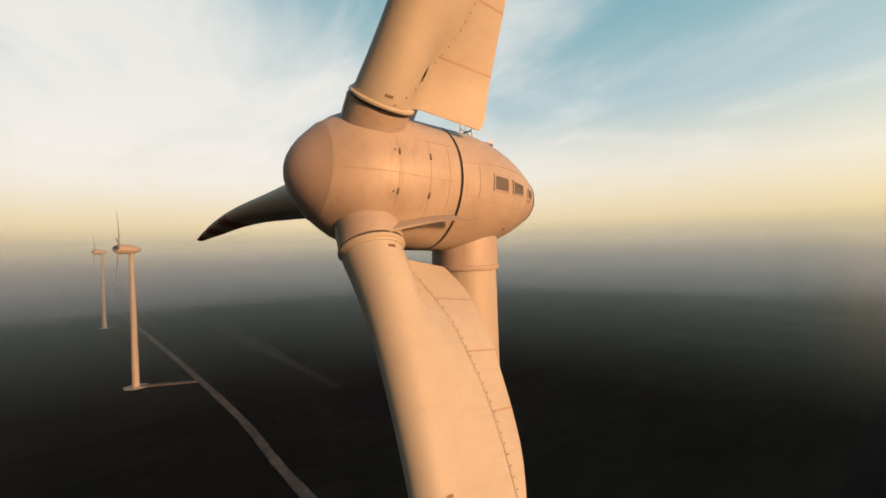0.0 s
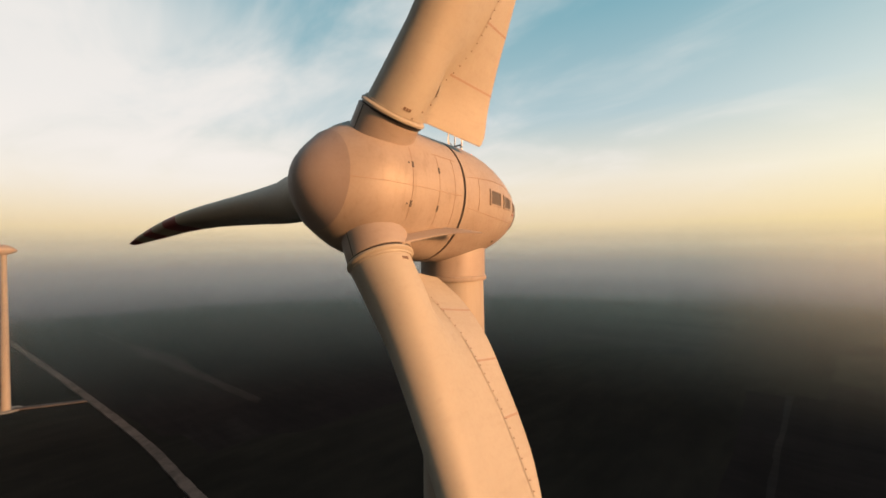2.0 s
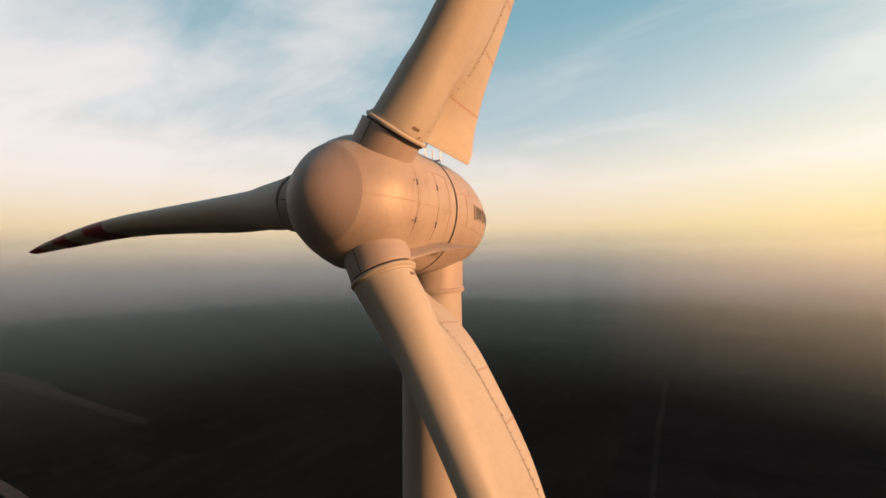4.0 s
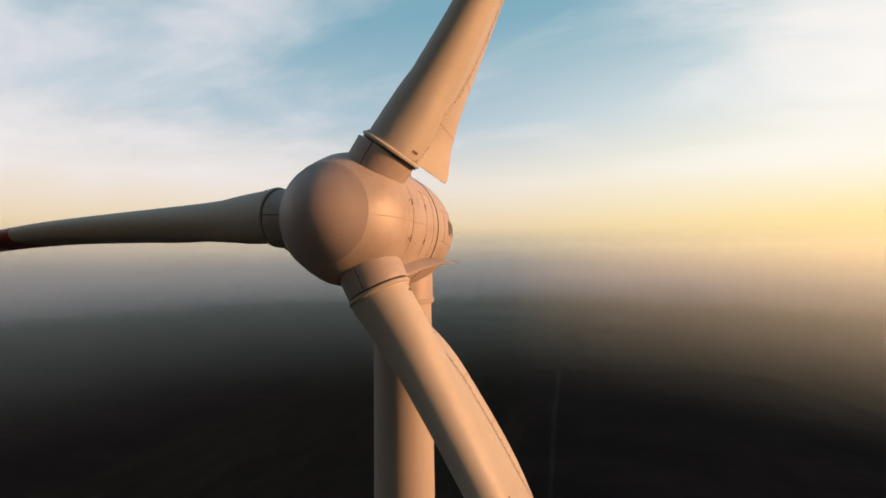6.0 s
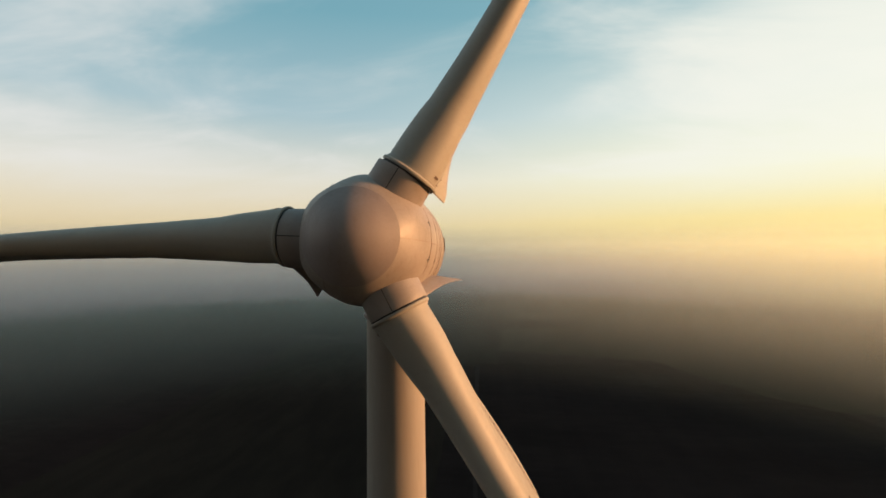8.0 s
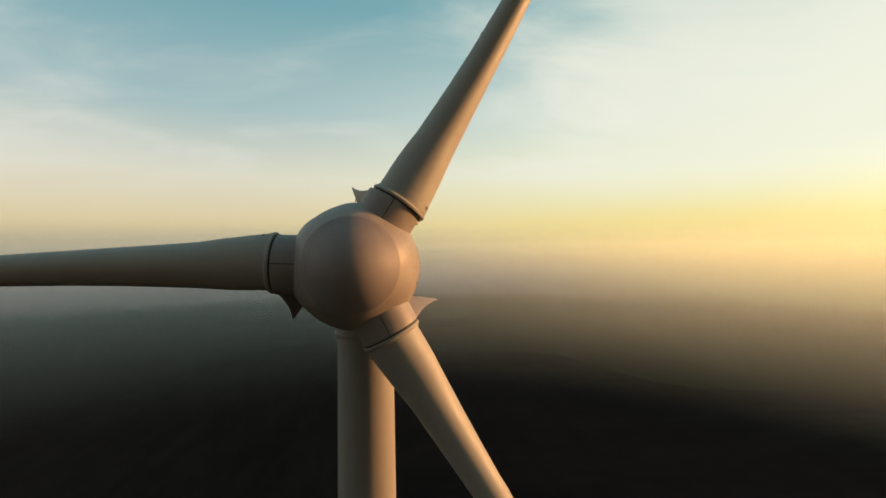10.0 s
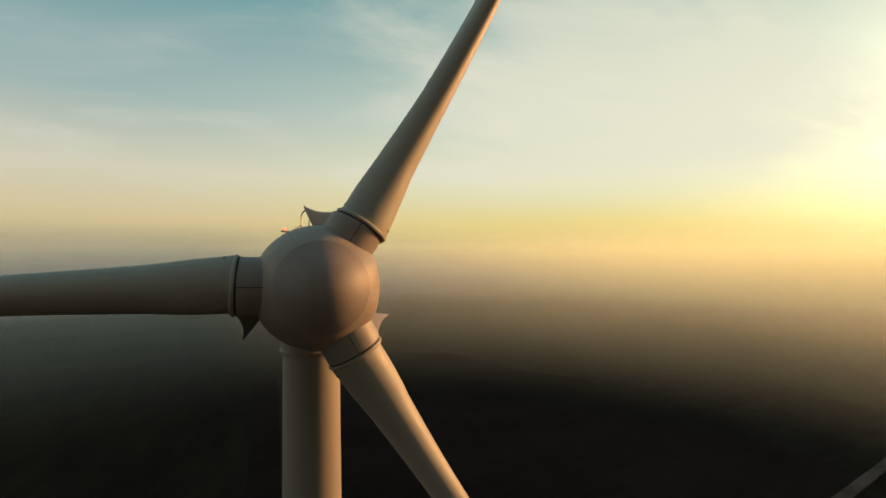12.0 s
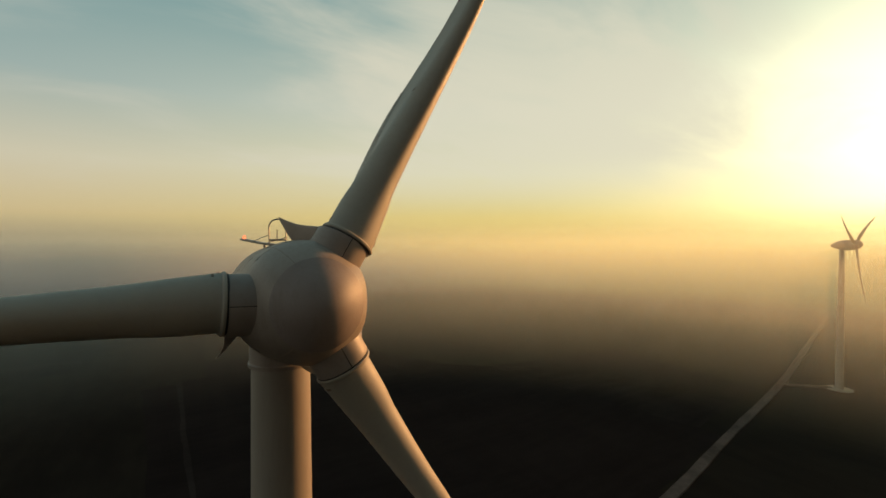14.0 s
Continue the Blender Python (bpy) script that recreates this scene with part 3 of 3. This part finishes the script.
def build_turbine():
    """The near turbine: tower, nacelle, spinner with three blade collars, and three blades."""
    body = tagged(new("wind_turbine"), "large cream wind turbine with feathered red-banded blades", "wind turbine", "wind turbines")
    body.location = (0, BASE_Y, 0)

    # tower in four steel sections
    zs = [0, 24, 48, 71, 93.0]
    rad = lambda z: 2.65 - (2.65 - 1.88) * z / 93.0
    tower = part("tower", turned([(z, rad(z)) for z in np.linspace(0, 93.0, 24)], 72), TOWERP, body, "smooth cream painted steel tower")
    for z in zs[1:-1]:
        part("section_joint", turned([(z - 0.05, rad(z)), (z - 0.04, rad(z) + 0.012), (z + 0.04, rad(z) + 0.012), (z + 0.05, rad(z))], 72), TOWERP, tower)
    part("tower_collar", turned([(93.0, 1.88), (93.0, 2.04), (93.10, 2.07), (93.25, 2.07), (93.30, 1.98), (95.6, 1.98)], 72), COLLAR, tower, "cream collar with a flange below the nacelle")
    part("foundation", turned([(-0.4, 5.2), (0.35, 5.2), (0.42, 5.1), (0.42, 3.0)], 48), CONCRETE, tower, "round concrete foundation")

    turn = pose(0, -BASE_Y, HUB_Z) @ pose(0, 0, 0, -TILT)

    # nacelle
    seg = 96
    nac = part("nacelle", loft([ring(r, w, seg, "y", (0, nac_mid(w))) for w, r in NAC_PROF]), HULL, body, "egg-shaped cream laminate nacelle with three windows", 50)
    nac.matrix_local = turn
    part("gap_ring", turned([(3.9, 3.39), (4.2, 3.39)], 96, "y"), DARK, nac, "black gap between spinner and nacelle")
    for w0, w1 in ((6.31, 7.66), (8.11, 9.45), (10.2, 11.0)):
        win = part("window", hull_strip(w0, w1, 79.0, 94.0, 0.012), HULL, nac, "recessed louvred window")
        a0, a1, c0, c1 = 80.5, 92.6, w0 + 0.10, w1 - 0.10
        part("pane", hull_strip(c0, c1, a0, a1, 0.020), GRILLE, win, "dark louvre pane")
        for k in range(1, 8):
            a = a0 + (a1 - a0) * k / 8
            part("slat", hull_strip(c0, c1, a - 0.28, a + 0.28, 0.034, 6, 1), GRILLE, win)
        for b0, b1, e0, e1 in ((w0, c0, 79.0, 94.0), (c1, w1, 79.0, 94.0), (c0, c1, 79.0, a0), (c0, c1, a1, 94.0)):
            part("window_frame", hull_strip(b0, b1, e0, e1, 0.055), COLLAR, win)
    part("badge", hull_strip(10.1, 10.75, 97.0, 99.6, 0.012, 6, 2), RED, nac, "small red marking")
    part("vent_plug", hull_strip(8.25, 8.4, 133.5, 135.5, 0.02, 2, 2), DARK, nac)
    for a, da in ((74.0, -6.0), (100.5, 6.0), (259.5, -6.0), (286.0, 6.0)):
        part("seam", seam_bm([hull_point(4.2 + 7.6 * k / 30, a + da * k / 14, 0.002) for k in range(31)]), SEAM, nac)
    part("seam", seam_bm([hull_point(5.29, 73.2 + 28.2 * k / 10, 0.002) for k in range(11)]), SEAM, nac)
    part("tail_ring", seam_bm([hull_point(11.75, 6 * k, 0.012) for k in range(61)], 0.03), DARK, nac, "dark seal at the tail")

    # spinner
    hub = part("spinner", loft([[hull_point(w, 360 * k / seg) for k in range(seg)] for w, r in HUB_PROF]), HULL, body, "rounded cream spinner with panel seams", 50)
    hub.matrix_local = turn
    cap = [(-3.62, 0.02), (-3.58, 0.36), (-3.46, 0.74), (-3.26, 1.14), (-2.98, 1.54), (-2.72, 1.84), (-2.48, 2.08), (-2.34, 2.245), (-2.28, 2.30), (-2.25, 2.335), (-2.22, 2.29)]
    part("nose_cap", turned(cap, 96, "y"), CAP, hub, "domed grey-beige nose cap", 60)
    for w in (0.47, 2.15, 3.28):
        for a in (30, 150, 270):
            span = 60
            part("seam", seam_bm([hull_point(w, a + 60 - span / 2 + span * k / 16, 0.002) for k in range(17)], 0.013), SEAM, hub)
    for a in (92, 122.5, 61, 212, 242, 182, 332, 2, 302):
        if a in (92, 212, 332):
            part("seam", seam_bm([hull_point(-2.25 + 6.1 * k / 20, a, 0.002) for k in range(21)]), SEAM, hub)
        else:
            part("seam", seam_bm([hull_point(1.9 + 1.7 * k / 8, a, 0.002) for k in range(9)]), SEAM, hub)
    for base in (91, 211, 331):
        for w, a, s in ((0.47, -15.5, 1), (0.47, 15.5, -1), (2.15, -15.5, 1), (2.15, 15.5, -1)):
            part("grip_slot", hull_strip(w - 0.05, w + 0.05, base + a - 2.6, base + a + 2.6, 0.012, 2, 5), DARK, hub, "dark narrow grip slot")
        for a in (-16.5, 16.0):
            part("lifting_plug", hull_strip(0.22, 0.30, base + a - 0.7, base + a + 0.7, 0.014, 2, 2), DARK, hub, "small black plug")

    # collars, fins and blades, one set for each blade
    collar_me = finish("collar", collar_bm(), COLLAR)
    fin_me = finish("root_fin", fin_bm(), COLLAR)
    seam_me = finish("collar_seam", seam_bm([(2.55 + 1.36 * k / 6, 0, 1.555) for k in range(7)], 0.022), DARK)
    pieces = blade_meshes()
    for th, lean in ((57.9, -2.5), (-62.0, -0.6), (177.9, -1.1)):
        m, mb = spoke(th), spoke(th + lean)
        col = part("collar", collar_me, None, hub, "short cream blade collar")
        col.matrix_local = m
        fin = part("root_fin", fin_me, None, hub, "thin curved root fin")
        fin.matrix_local = m
        sm = part("collar_seam", seam_me, None, hub)
        sm.matrix_local = m
        shell = None
        for name, me, label, at in pieces:
            o = new(name, me)
            if shell is None:
                o.name = "blade"
                o.parent = body
                o.matrix_local = turn @ mb
                tagged(o, "long cream rotor blade with a bolted trailing edge")
                shell = o
                continue
            o.parent = shell
            if at is not None:
                o.matrix_local = at
            if label:
                tagged(o, label)

    # wind sensor arm and hoop behind the spinner on the nacelle roof
    mast = part("sensor_arm", loft([[(x + sx * 0.13, y - sx * 0.07, z + sz * 0.07) for sx, sz in ((-1, -1), (1, -1), (1.15, 0), (1, 1), (-1, 1), (-1.15, 0))] for x, y, z in ((-0.25, 7.5, 3.02), (-0.9, 8.7, 3.12), (-1.7, 11.1, 3.36), (-1.82, 11.4, 3.38))]), STEEL, body, "grey steel sensor arm on the nacelle roof")
    mast.matrix_local = pose(0, -BASE_Y, HUB_Z)
    part("beacon", turned([(3.35, 0.08), (3.38, 0.10), (3.52, 0.10), (3.58, 0.05), (3.59, 0.01)], 16, "z"), BEACON, mast, "lit red warning lamp").location = (-1.7, 11.1, 0.08)
    hoop = [(-0.62, 7.45, 2.5)] + [(-0.07 - 0.55 * math.cos(math.pi * k / 12), 7.45, 4.22 + 0.55 * math.sin(math.pi * k / 12)) for k in range(13)] + [(0.48, 7.45, 2.5)]
    part("hoop", tube(hoop, 0.05), STEEL, mast, "steel lightning hoop")
    part("cross_bar", tube([(-0.62, 7.45, 3.35), (0.48, 7.45, 3.35)], 0.055), STEEL, mast)
    part("wind_sensor", tube([(-0.1, 7.45, 3.35), (-0.1, 7.45, 4.05)], 0.035), STEEL, mast, "thin upright wind sensor")
    part("brace", tube([(-0.6, 7.5, 3.7), (-1.35, 9.6, 3.25)], 0.03), STEEL, mast)
    part("brace", tube([(0.45, 7.5, 3.5), (-0.7, 8.5, 3.1)], 0.03), STEEL, mast)
    part("arm_post", tube([(-0.75, 8.45, 2.2), (-0.75, 8.45, 3.05)], 0.07), STEEL, mast)
    return body


build_turbine()


# ---------------------------------------------------------------- neighbouring turbines
def far_blade(us):
    """Slender blade in working pitch, its chord nearly in the rotor plane."""
    secs = []
    for u in us:
        chord = float(np.interp(u, [2.5, 4, 7, 14, 30, 37, 38], [1.5, 1.8, 3.4, 2.6, 1.2, 0.7, 0.15]))
        th = float(np.interp(u, [2.5, 4, 8, 20, 38], [0.75, 0.7, 0.45, 0.22, 0.05]))
        secs.append([(u, chord * (0.6 * math.cos(a) + 0.2), th * math.sin(a) + 0.0018 * u * u) for a in (2 * math.pi * k / 12 for k in range(12))])
    return loft(secs)


FAR_BANDS = [25.2, 28.2, 30.9, 33.4, 35.8]


def build_far_turbine(at, heading, angle, label):
    body = tagged(new("wind_turbine"), label, "wind turbine", "wind turbines")
    body.matrix_world = pose(at[0], at[1], 0, 0, 0, heading)
    tower = part("tower", turned([(z, 2.35 - 0.95 * z / 93.0) for z in np.linspace(0, 94.6, 10)], 32), TOWERP, body, "cream steel tower")
    part("foundation", turned([(-0.4, 7.5), (0.35, 7.5), (0.42, 7.3), (0.42, 3.0)], 32), CONCRETE, tower, "pale round gravel and concrete pad")
    turn = pose(0, -BASE_Y, HUB_Z) @ pose(0, 0, 0, -TILT)
    nac = part("nacelle", loft([ring(r, w, 32, "y", (0, nac_mid(w))) for w, r in NAC_PROF]), HULL, body, "egg-shaped cream nacelle", 60)
    nac.matrix_local = turn
    hub = part("spinner", loft([ring(r, w, 32, "y") for w, r in [(-3.62, 0.03), (-3.26, 1.14), (-2.72, 1.84)] + HUB_PROF]), HULL, body, "rounded cream spinner", 60)
    hub.matrix_local = turn
    inner = finish("blade", far_blade([2.5, 4, 5.5, 7, 10, 14, 19, 25.2]), BLADE)
    bands = []
    for k, (a, b) in enumerate(zip(FAR_BANDS, FAR_BANDS[1:] + [38.0])):
        bands.append(finish("tip_band", far_blade([a, (a + b) / 2, b]), RED if k % 2 == 0 else BLADE))
    for j in range(3):
        th = angle + 120 * j
        c, s = math.cos(radians(th)), math.sin(radians(th))
        b = part("blade", inner, None, body, "long cream blade with banded tip")
        b.matrix_local = turn @ Matrix(((c, -s, 0, 0), (0, 0, -1, 0), (s, c, 0, 0), (0, 0, 0, 1)))
        for k, me in enumerate(bands):
            part("tip_band", me, None, b, "dark red tip band" if k % 2 == 0 else "")
    return body


build_far_turbine((-356, 1), 0, 10, "distant cream wind turbine beside the gravel road")
build_far_turbine((-684, -20), 0, 35, "far wind turbine pale in the mist")
build_far_turbine((375, 82), 0, 30, "distant wind turbine dark against the low sun")
